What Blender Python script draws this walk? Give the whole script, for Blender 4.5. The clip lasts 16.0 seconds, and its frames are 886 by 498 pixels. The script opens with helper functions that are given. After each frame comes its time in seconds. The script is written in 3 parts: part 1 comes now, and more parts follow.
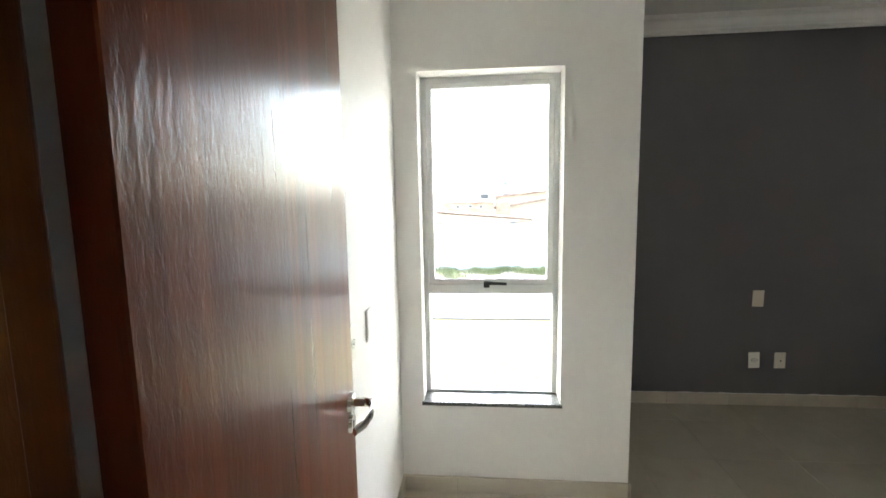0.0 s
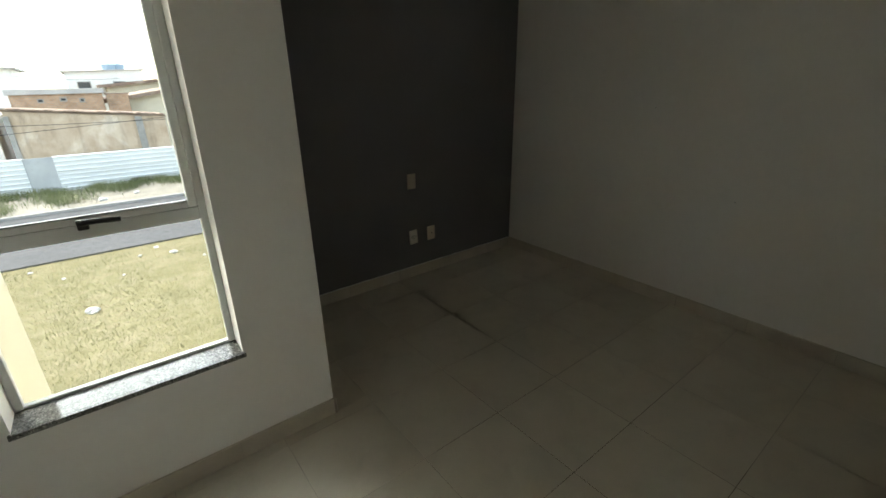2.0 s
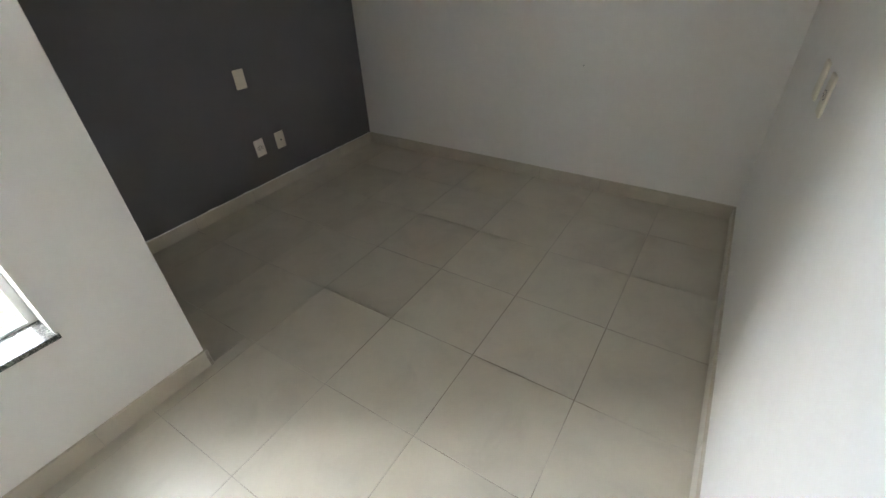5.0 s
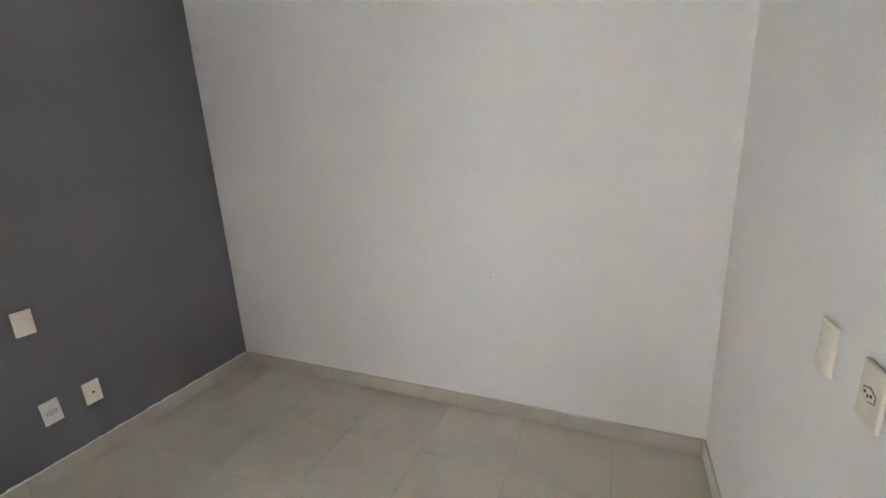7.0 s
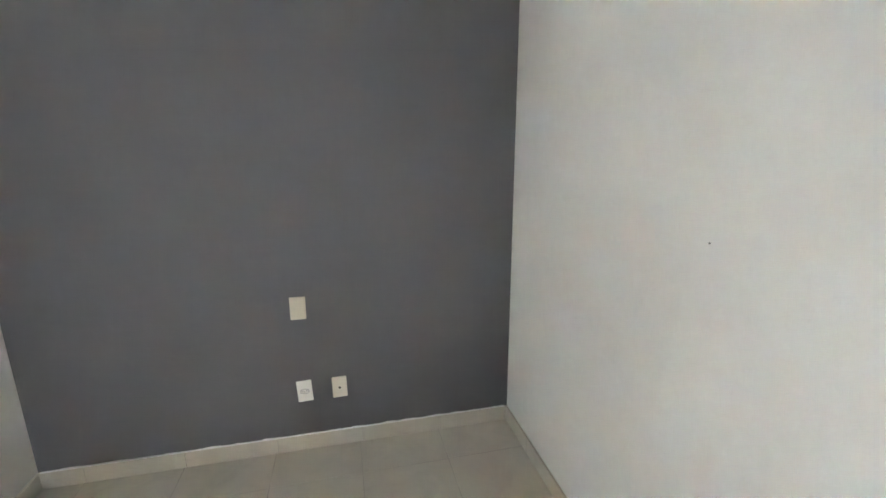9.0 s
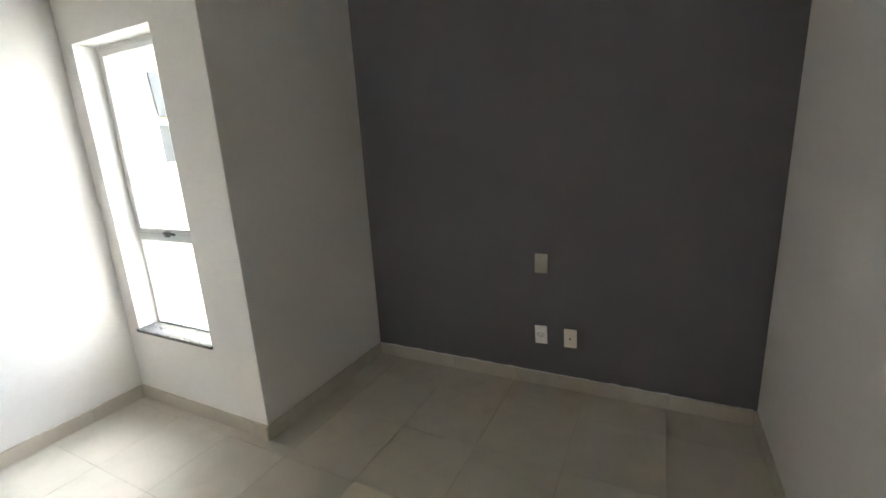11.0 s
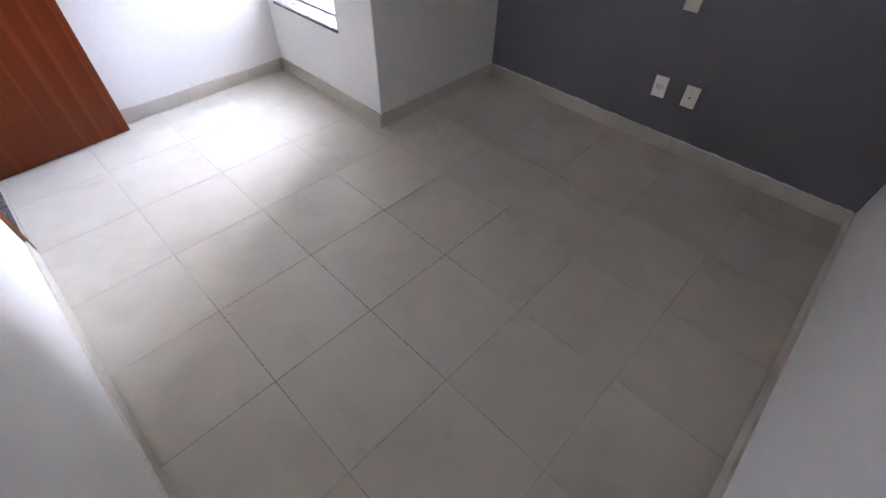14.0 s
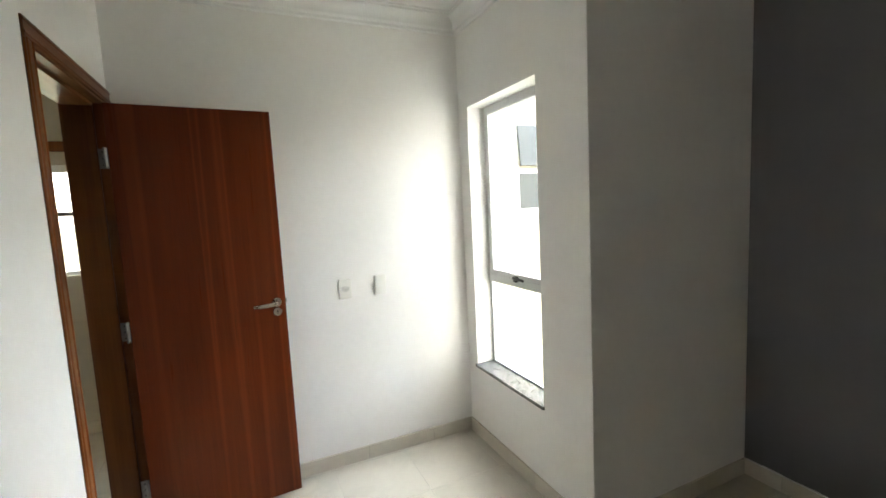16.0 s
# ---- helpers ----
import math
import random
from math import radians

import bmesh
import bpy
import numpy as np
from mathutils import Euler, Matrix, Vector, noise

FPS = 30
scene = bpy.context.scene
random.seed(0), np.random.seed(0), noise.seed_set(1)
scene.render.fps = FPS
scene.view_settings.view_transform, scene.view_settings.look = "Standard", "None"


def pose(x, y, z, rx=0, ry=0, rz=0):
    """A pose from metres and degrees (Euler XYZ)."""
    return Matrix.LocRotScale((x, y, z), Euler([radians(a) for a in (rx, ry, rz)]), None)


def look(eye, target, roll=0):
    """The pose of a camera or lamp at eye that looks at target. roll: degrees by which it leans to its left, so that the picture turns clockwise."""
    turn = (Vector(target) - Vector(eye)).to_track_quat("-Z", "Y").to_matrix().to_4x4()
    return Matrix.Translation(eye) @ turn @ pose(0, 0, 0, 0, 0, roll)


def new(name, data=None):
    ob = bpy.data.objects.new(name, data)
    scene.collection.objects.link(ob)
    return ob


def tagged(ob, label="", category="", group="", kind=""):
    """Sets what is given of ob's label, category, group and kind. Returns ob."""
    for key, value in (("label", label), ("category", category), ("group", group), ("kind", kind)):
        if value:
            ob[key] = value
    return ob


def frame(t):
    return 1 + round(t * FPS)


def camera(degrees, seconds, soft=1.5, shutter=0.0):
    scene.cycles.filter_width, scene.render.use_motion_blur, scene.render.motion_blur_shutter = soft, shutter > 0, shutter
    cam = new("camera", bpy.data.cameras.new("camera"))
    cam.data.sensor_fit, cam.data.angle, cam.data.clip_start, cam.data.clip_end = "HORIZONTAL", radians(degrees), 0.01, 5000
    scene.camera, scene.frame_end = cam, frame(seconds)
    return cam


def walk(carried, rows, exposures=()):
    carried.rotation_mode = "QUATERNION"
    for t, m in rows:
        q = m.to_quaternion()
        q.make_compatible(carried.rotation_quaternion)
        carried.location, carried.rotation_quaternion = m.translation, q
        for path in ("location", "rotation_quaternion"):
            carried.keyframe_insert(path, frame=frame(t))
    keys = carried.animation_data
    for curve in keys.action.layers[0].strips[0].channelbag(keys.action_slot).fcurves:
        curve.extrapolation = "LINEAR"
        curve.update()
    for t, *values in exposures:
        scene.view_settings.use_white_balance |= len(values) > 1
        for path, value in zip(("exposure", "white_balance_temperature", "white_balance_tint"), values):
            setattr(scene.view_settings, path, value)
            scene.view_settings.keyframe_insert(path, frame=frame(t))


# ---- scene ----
cam = camera(91.6, 16.0, 1.6, 0.03)
PATH = [
    (0, (0.426, -2.152, 1.57), (0.25, -0.174, 1.337), -1.0),
    (0.5, (0.43, -2.05, 1.573), (0.621, -0.076, 1.314), 0.1),
    (1, (0.477, -1.938, 1.576), (0.928, -0.014, 1.269), 0.7),
    (1.5, (0.529, -1.807, 1.55), (1.358, -0.048, 1.081), -0.2),
    (2, (0.556, -1.702, 1.537), (1.701, -0.23, 0.814), -0.9),
    (2.3, (0.575, -1.701, 1.533), (1.809, -0.388, 0.664), -1.9),
    (2.5, (0.591, -1.685, 1.526), (1.855, -0.47, 0.565), -2.3),
    (3, (0.59, -1.652, 1.492), (1.862, -0.628, 0.338), -2.3),
    (3.2, (0.603, -1.657, 1.49), (1.844, -0.688, 0.257), -2.5),
    (5.3, (0.746, -1.551, 1.464), (2.161, -0.667, 0.362), -3.0),
    (5.5, (0.797, -1.475, 1.465), (2.366, -0.68, 0.512), -2.9),
    (6, (0.941, -1.41, 1.492), (2.732, -0.833, 0.816), -1.8),
    (6.5, (1.21, -1.415, 1.5), (3.064, -0.877, 0.975), -1.6),
    (7, (1.497, -1.406, 1.541), (3.275, -0.641, 1.035), -2.9),
    (7.5, (1.829, -1.333, 1.524), (3.462, -0.269, 1.077), -3.2),
    (8, (2.208, -1.34, 1.544), (3.457, 0.171, 1.148), -2.9),
    (8.5, (2.489, -1.274, 1.558), (3.249, 0.53, 1.149), -1.5),
    (9, (2.675, -1.067, 1.594), (3.115, 0.829, 1.137), -0.3),
    (9.2, (2.725, -1.04, 1.603), (3.018, 0.884, 1.143), -0.7),
    (11.3, (3.097, -1.441, 1.536), (2.079, 0.199, 1.014), -1.8),
    (11.5, (3.136, -1.454, 1.535), (2.056, 0.101, 0.888), -1.2),
    (12, (3.163, -1.488, 1.523), (2.109, -0.08, 0.57), 0.6),
    (12.5, (3.181, -1.498, 1.515), (2.19, -0.274, 0.282), 1.1),
    (13, (3.186, -1.508, 1.518), (2.226, -0.422, 0.14), 0.6),
    (13.5, (3.192, -1.519, 1.515), (2.254, -0.507, 0.068), 1.1),
    (14, (3.19, -1.526, 1.512), (2.251, -0.533, 0.052), 1.4),
    (14.5, (3.18, -1.509, 1.54), (2.024, -0.384, 0.358), 1.2),
    (15, (3.142, -1.479, 1.546), (1.696, -0.313, 0.805), 0.5),
    (15.2, (3.048, -1.46, 1.583), (1.509, -0.32, 1.005), -0.1),
    (15.5, (2.889, -1.419, 1.598), (1.229, -0.354, 1.268), -1.3),
    (15.6, (2.833, -1.393, 1.603), (1.138, -0.37, 1.314), -2.0),
    (16, (2.59, -1.321, 1.575), (0.775, -0.508, 1.374), -2.9),
]
EXPOSURES = [
    (0.0, 4.75, 6700, 8), (0.5, 4.52, 6600, 9), (1.0, 4.23, 6450, 9), (1.5, 3.76, 6940, 5), (2.0, 3.21, 7280, 2), (2.5, 3.67, 7380, 0),
    (3.0, 4.17, 6470, 11), (3.2, 4.37, 6420, 11), (5.3, 4.90, 6470, 9), (5.5, 5.02, 6520, 9), (6.0, 5.45, 6020, 22), (6.5, 5.81, 6020, 20),
    (7.0, 5.95, 6220, 14), (8.0, 6.14, 6120, 11), (9.0, 6.42, 6120, 9), (9.2, 6.40, 6120, 9), (11.3, 4.89, 6570, 10), (11.5, 4.93, 6370, 14),
    (12.5, 5.08, 6120, 18), (13.0, 5.13, 5970, 20), (14.0, 5.19, 5770, 22), (14.5, 5.19, 5720, 21), (15.0, 5.07, 5820, 18), (15.5, 4.82, 6220, 16), (16.0, 4.64, 6770, 7)]
walk(cam, [(t, look(eye, target, roll)) for t, eye, target, roll in PATH], EXPOSURES)

# ---- world and sun: bright hazy day ----
scene.cycles.max_bounces, scene.cycles.diffuse_bounces, scene.cycles.transmission_bounces = 16, 10, 12
SUN_EL, SUN_ROT = radians(45), radians(-46)
world = bpy.data.worlds.new("world")
scene.world = world
world.use_nodes = True
wn = world.node_tree.nodes
wl = world.node_tree.links
sky = wn.new("ShaderNodeTexSky")
sky.sky_type = "NISHITA"
sky.sun_disc = False
sky.sun_elevation, sky.sun_rotation = SUN_EL, SUN_ROT
sky.air_density, sky.dust_density = 1.0, 2.5
soft_sky = wn.new("ShaderNodeHueSaturation")
soft_sky.inputs["Saturation"].default_value = 0.65
wl.new(sky.outputs[0], soft_sky.inputs["Color"])
wl.new(soft_sky.outputs[0], wn["Background"].inputs["Color"])
wn["Background"].inputs["Strength"].default_value = 0.11

sun = new("sun", bpy.data.lights.new("sun", "SUN"))
sun.data.energy, sun.data.angle, sun.data.color = 0.63, radians(84), (0.83, 0.925, 1.0)
sun_dir = Vector((math.sin(SUN_ROT) * math.cos(SUN_EL), math.cos(SUN_ROT) * math.cos(SUN_EL), math.sin(SUN_EL)))
sun.matrix_world = look(sun_dir * 60, (0, 0, 0))


# ---- materials ----
def tint(c, k):
    return (min(1, c[0] * k), min(1, c[1] * k), min(1, c[2] * k), 1)


class Mat:
    """A principled material with a few shorthand nodes."""

    def __init__(self, name, rough=0.5, metal=0.0, spec=0.5):
        self.m = bpy.data.materials.new(name)
        self.m.use_nodes = True
        self.n, self.l = self.m.node_tree.nodes, self.m.node_tree.links
        self.b = self.n["Principled BSDF"]
        self.b.inputs["Roughness"].default_value = rough
        self.b.inputs["Metallic"].default_value = metal
        self.b.inputs["Specular IOR Level"].default_value = spec

    def coord(self, kind="Object", scale=(1, 1, 1), shift=False):
        tc = self.n.new("ShaderNodeTexCoord")
        mp = self.n.new("ShaderNodeMapping")
        mp.inputs["Scale"].default_value = scale
        if kind == "World":
            g = self.n.new("ShaderNodeNewGeometry")
            self.l.new(g.outputs["Position"], mp.inputs["Vector"])
        else:
            self.l.new(tc.outputs[kind], mp.inputs["Vector"])
        if shift:
            oi = self.n.new("ShaderNodeObjectInfo")
            mul = self.n.new("ShaderNodeMath")
            mul.operation = "MULTIPLY"
            mul.inputs[1].default_value = 37.0
            self.l.new(oi.outputs["Random"], mul.inputs[0])
            self.l.new(mul.outputs[0], mp.inputs["Location"])
        return mp.outputs[0]

    def noise(self, vec, scale, detail=4, rough=0.55, dist=0.0):
        t = self.n.new("ShaderNodeTexNoise")
        t.inputs["Scale"].default_value, t.inputs["Detail"].default_value = scale, detail
        t.inputs["Roughness"].default_value, t.inputs["Distortion"].default_value = rough, dist
        self.l.new(vec, t.inputs["Vector"])
        return t.outputs["Fac"]

    def ramp(self, fac, stops):
        r = self.n.new("ShaderNodeValToRGB")
        e = r.color_ramp.elements
        while len(e) < len(stops):
            e.new(0.5)
        for el, (p, c) in zip(e, stops):
            el.position = p
            el.color = (c, c, c, 1) if isinstance(c, (int, float)) else (*c[:3], 1)
        self.l.new(fac, r.inputs[0])
        return r.outputs[0]

    def mix(self, a, b, fac, blend="MIX"):
        x = self.n.new("ShaderNodeMix")
        x.data_type, x.blend_type = "RGBA", blend
        for sock, v in ((x.inputs[6], a), (x.inputs[7], b), (x.inputs[0], fac)):
            if hasattr(v, "is_output"):
                self.l.new(v, sock)
            else:
                sock.default_value = v if not isinstance(v, tuple) else (*v[:3], 1)
        return x.outputs[2]

    def color(self, v):
        if hasattr(v, "is_output"):
            self.l.new(v, self.b.inputs["Base Color"])
        else:
            self.b.inputs["Base Color"].default_value = (*v[:3], 1)
        return self

    def rough(self, v):
        self.l.new(v, self.b.inputs["Roughness"])
        return self

    def bump(self, h, strength=0.2, dist=0.002, before=None):
        bp = self.n.new("ShaderNodeBump")
        bp.inputs["Strength"].default_value, bp.inputs["Distance"].default_value = strength, dist
        self.l.new(h, bp.inputs["Height"])
        if before:
            self.l.new(before, bp.inputs["Normal"])
        self.l.new(bp.outputs[0], self.b.inputs["Normal"])
        return bp.outputs[0]


def paint(name, c, rough=0.55, grain=60, var=0.06):
    a = Mat(name, rough, spec=0.4)
    v = a.coord("World")
    big = a.ramp(a.noise(v, 1.3, 3), [(0.3, tint(c, 1 - var)), (0.7, tint(c, 1 + var * 0.4))])
    fine = a.ramp(a.noise(v, 22, 5, 0.6), [(0.35, tint(c, 1 - var * 0.7)), (0.65, tint(c, 1.0))])
    a.color(a.mix(big, fine, 0.45))
    first = a.bump(a.noise(v, grain, 4, 0.6), 0.07, 0.0012)
    a.bump(a.noise(v, 3.5, 2), 0.25, 0.006, first)
    return a.m


def plain(name, c, rough=0.4, metal=0.0, var=0.05, scale=30):
    a = Mat(name, rough, metal)
    v = a.coord("Object")
    a.color(a.ramp(a.noise(v, scale, 3), [(0.3, tint(c, 1 - var)), (0.7, tint(c, 1 + var))]))
    return a.m


M_WHITE = paint("white_wall_paint", (0.855, 0.843, 0.822))
M_GREY = paint("dark_grey_wall_paint", (0.165, 0.163, 0.173), 0.6, 70, 0.08)
M_CEIL = paint("ceiling_paint", (0.845, 0.85, 0.845))
M_OUT = paint("outside_cream_paint", (0.50, 0.465, 0.36), 0.7, 30)
M_PLASTIC = plain("white_plate_plastic", (0.78, 0.77, 0.72), 0.32, 0, 0.02)
M_IVORY = plain("ivory_plastic", (0.72, 0.68, 0.575), 0.32, 0, 0.02)
# Near-black that paints in the darkness of holes and the frame crack; screws share it.
M_PLASTIC_DARK = plain("dark_hole", (0.03, 0.03, 0.03), 0.5)
M_ALU = plain("white_aluminium", (0.66, 0.67, 0.66), 0.35, 0.0, 0.04, 8)
M_BLACK = plain("black_plastic", (0.012, 0.012, 0.014), 0.3)
M_CHROME = plain("brushed_chrome", (0.62, 0.60, 0.57), 0.16, 1.0, 0.05, 60)
M_STEEL = plain("dull_steel", (0.30, 0.29, 0.28), 0.42, 0.8, 0.1, 40)
M_SEAL = plain("grey_gasket", (0.2, 0.2, 0.2), 0.6)


def tile_material():
    a = Mat("beige_porcelain_tile", 0.3)
    v = a.coord("Object", shift=True)
    c = (0.572, 0.527, 0.446)
    cloud = a.ramp(a.noise(v, 5.0, 5, 0.6, 0.6), [(0.28, tint(c, 0.87)), (0.5, tint(c, 1.0)), (0.72, tint(c, 1.07))])
    speck = a.ramp(a.noise(v, 170, 2, 0.6), [(0.35, tint(c, 0.95)), (0.6, tint(c, 1.02))])
    oi = a.n.new("ShaderNodeObjectInfo")
    tone = a.ramp(oi.outputs["Random"], [(0.0, 0.98), (1.0, 1.0)])
    a.color(a.mix(a.mix(cloud, speck, 0.3), tone, 1.0, "MULTIPLY"))
    w = a.coord("World")
    a.rough(a.ramp(a.noise(w, 2.2, 3, 0.5), [(0.3, 0.28), (0.7, 0.34)]))
    a.bump(a.noise(v, 3.0, 2), 0.12, 0.002)
    return a.m


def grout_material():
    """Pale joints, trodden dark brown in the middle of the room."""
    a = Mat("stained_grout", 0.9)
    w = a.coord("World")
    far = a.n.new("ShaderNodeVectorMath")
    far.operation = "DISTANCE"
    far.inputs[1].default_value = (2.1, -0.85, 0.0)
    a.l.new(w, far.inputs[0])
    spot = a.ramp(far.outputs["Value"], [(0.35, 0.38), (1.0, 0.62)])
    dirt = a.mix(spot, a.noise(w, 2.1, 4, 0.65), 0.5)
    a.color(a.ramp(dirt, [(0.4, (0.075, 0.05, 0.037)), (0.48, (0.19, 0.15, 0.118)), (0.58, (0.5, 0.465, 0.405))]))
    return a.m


def granite_material():
    a = Mat("grey_granite", 0.06)
    v = a.coord("World")
    vor = a.n.new("ShaderNodeTexVoronoi")
    vor.inputs["Scale"].default_value = 240
    a.l.new(v, vor.inputs["Vector"])
    grey = a.n.new("ShaderNodeRGBToBW")
    a.l.new(vor.outputs["Color"], grey.inputs[0])
    cells = a.ramp(grey.outputs[0], [(0.2, (0.012, 0.012, 0.013)), (0.45, (0.07, 0.069, 0.067)), (0.68, (0.2, 0.198, 0.19)), (0.92, (0.45, 0.44, 0.425))])
    a.color(a.mix(cells, a.ramp(a.noise(v, 60, 4), [(0.35, (0.05, 0.05, 0.05)), (0.65, (0.24, 0.235, 0.23))]), 0.4))
    return a.m


def wood_material(name, dark, mid, light, rough=0.2, lines=True, coat=0.4):
    """Varnished veneer: grain along the object's z, with a slightly runny coat."""
    a = Mat(name, rough)
    v = a.coord("Object", (1, 1, 0.04))
    bands = a.ramp(a.noise(v, 8, 3, 0.55, 0.5), [(0.28, dark), (0.5, mid), (0.74, light)])
    streak = a.ramp(a.noise(a.coord("Object", (1, 1, 0.03)), 42, 4, 0.6, 0.2), [(0.25, tint(dark, 0.85)), (0.5, mid), (0.8, light)])
    fine = a.ramp(a.noise(a.coord("Object", (1, 1, 0.025)), 170, 4, 0.7), [(0.3, tint(dark, 0.8)), (0.6, mid), (0.85, light)])
    col = a.mix(a.mix(bands, streak, 0.4), fine, 0.22)
    broad = a.ramp(a.noise(a.coord("Object", (1, 1, 0.35)), 3.2, 3, 0.5), [(0.3, 0.74), (0.7, 1.0)])
    col = a.mix(col, broad, 1.0, "MULTIPLY")
    if lines:
        pale = a.ramp(a.noise(a.coord("Object", (1, 1, 0.012)), 14, 1, 0.2), [(0.56, 0.0), (0.655, 0.42), (0.75, 0.0)])
        col = a.mix(col, tint(light, 1.35), pale)
        pores = a.ramp(a.noise(a.coord("Object", (1, 1, 0.02)), 330, 2, 0.5), [(0.62, 0.0), (0.72, 0.45)])
        col = a.mix(col, tint(dark, 0.5), pores)
    a.color(col)
    a.b.inputs["Specular IOR Level"].default_value = 0.1
    a.b.inputs["Coat Weight"].default_value = coat
    a.b.inputs["Coat IOR"].default_value = 1.36
    a.l.new(a.ramp(a.noise(a.coord("Object", (1, 1, 0.3)), 14, 4, 0.6), [(0.35, 0.09), (0.7, 0.2)]), a.b.inputs["Coat Roughness"])
    a.rough(a.ramp(a.noise(v, 18, 3), [(0.3, rough * 1.2), (0.7, rough * 1.6)]))
    first = a.bump(a.noise(a.coord("Object", (1, 1, 0.28)), 115, 5, 0.7, 0.7), 0.6, 0.0013)
    h = a.bump(a.noise(a.coord("Object", (1, 1, 0.5)), 190, 3, 0.6), 0.3, 0.0006, first)
    a.l.new(h, a.b.inputs["Coat Normal"])
    return a.m


M_TILE = tile_material()
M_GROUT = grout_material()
M_GRANITE = granite_material()
M_DOOR = wood_material("red_brown_varnished_veneer", (0.100, 0.0178, 0.0054), (0.142, 0.0282, 0.0082), (0.184, 0.0425, 0.0130), 0.22)
M_FRAME = wood_material("varnished_door_frame_wood", (0.085, 0.0235, 0.007), (0.2, 0.066, 0.018), (0.34, 0.135, 0.04), 0.25, False)

M_GLASS = bpy.data.materials.new("window_glass")
M_GLASS.use_nodes = True
gb = M_GLASS.node_tree.nodes["Principled BSDF"]
gb.inputs["Base Color"].default_value = (0.97, 0.985, 0.98, 1)
gb.inputs["Roughness"].default_value = 0.0
gb.inputs["Transmission Weight"].default_value = 1.0
gb.inputs["IOR"].default_value = 1.01


def ground_material(name, c1, c2, c3, scale, rough=0.95):
    a = Mat(name, rough, spec=0.2)
    w = a.coord("World")
    col = a.ramp(a.noise(w, scale, 6, 0.65), [(0.3, c1), (0.5, c2), (0.72, c3)])
    a.color(a.mix(col, a.ramp(a.noise(w, 0.5, 3), [(0.3, tint(c1, 1.1)), (0.7, c3)]), 0.3))
    a.bump(a.noise(w, scale * 4, 4), 0.5, 0.03)
    return a.m


def brick_material():
    """Raw hollow brick in courses with pale mortar."""
    a = Mat("raw_hollow_brick", 0.9, spec=0.2)
    w = a.coord("World", (1, 1, 1))
    turn = a.n.new("ShaderNodeMapping")
    turn.inputs["Rotation"].default_value = (math.pi / 2, 0, 0)
    a.l.new(w, turn.inputs["Vector"])
    br = a.n.new("ShaderNodeTexBrick")
    br.inputs["Color1"].default_value = (0.42, 0.26, 0.165, 1)
    br.inputs["Color2"].default_value = (0.5, 0.33, 0.225, 1)
    br.inputs["Mortar"].default_value = (0.34, 0.29, 0.24, 1)
    br.inputs["Scale"].default_value = 1.0
    br.inputs["Brick Width"].default_value, br.inputs["Row Height"].default_value = 0.2, 0.11
    br.inputs["Mortar Size"].default_value = 0.014
    a.l.new(turn.outputs[0], br.inputs["Vector"])
    dirt = a.ramp(a.noise(w, 1.4, 4, 0.6), [(0.3, 0.6), (0.65, 1.0)])
    a.color(a.mix(br.outputs["Color"], dirt, 1.0, "MULTIPLY"))
    return a.m


def patchy_render():
    """Old tan render with pale, irregular repairs and dark runs."""
    a = Mat("patchy_tan_render", 0.95, spec=0.2)
    w = a.coord("World")
    base = a.ramp(a.noise(w, 1.1, 5, 0.65), [(0.3, (0.34, 0.265, 0.195)), (0.5, (0.42, 0.34, 0.26)), (0.72, (0.49, 0.41, 0.325))])
    pale = a.ramp(a.noise(w, 0.55, 5, 0.6, 0.4), [(0.54, 0.0), (0.62, 0.6)])
    col = a.mix(base, (0.58, 0.52, 0.45), pale)
    runs = a.ramp(a.noise(a.coord("World", (1, 1, 0.15)), 3.5, 4, 0.6), [(0.3, 0.76), (0.5, 1.0)])
    a.color(a.mix(col, runs, 1.0, "MULTIPLY"))
    a.bump(a.noise(w, 12, 4), 0.4, 0.03)
    return a.m


def clay_roof():
    """Rows of weathered clay tiles running down the slope."""
    a = Mat("weathered_clay_roof", 0.9, spec=0.2)
    w = a.coord("World")
    col = a.ramp(a.noise(w, 1.2, 5, 0.65), [(0.3, (0.17, 0.12, 0.095)), (0.5, (0.27, 0.2, 0.16)), (0.72, (0.38, 0.31, 0.26))])
    wave = a.n.new("ShaderNodeTexWave")
    wave.bands_direction = "Y"
    wave.inputs["Scale"].default_value, wave.inputs["Distortion"].default_value = 1.6, 0.6
    a.l.new(w, wave.inputs["Vector"])
    a.color(a.mix(col, a.ramp(wave.outputs["Fac"], [(0.1, 0.6), (0.4, 1.0)]), 1.0, "MULTIPLY"))
    a.bump(wave.outputs["Fac"], 0.6, 0.05)
    return a.m


M_LAWN = ground_material("dry_lawn_soil", (0.135, 0.124, 0.06), (0.178, 0.16, 0.088), (0.235, 0.205, 0.135), 3.0)
M_ASPHALT = ground_material("worn_asphalt", (0.05, 0.05, 0.053), (0.066, 0.066, 0.07), (0.088, 0.088, 0.092), 6.0)
M_VERGE = ground_material("sandy_verge", (0.13, 0.118, 0.095), (0.2, 0.183, 0.152), (0.28, 0.257, 0.22), 1.6)
M_CONCRETE = ground_material("concrete_kerb", (0.2, 0.195, 0.185), (0.26, 0.255, 0.245), (0.33, 0.325, 0.315), 5.0)


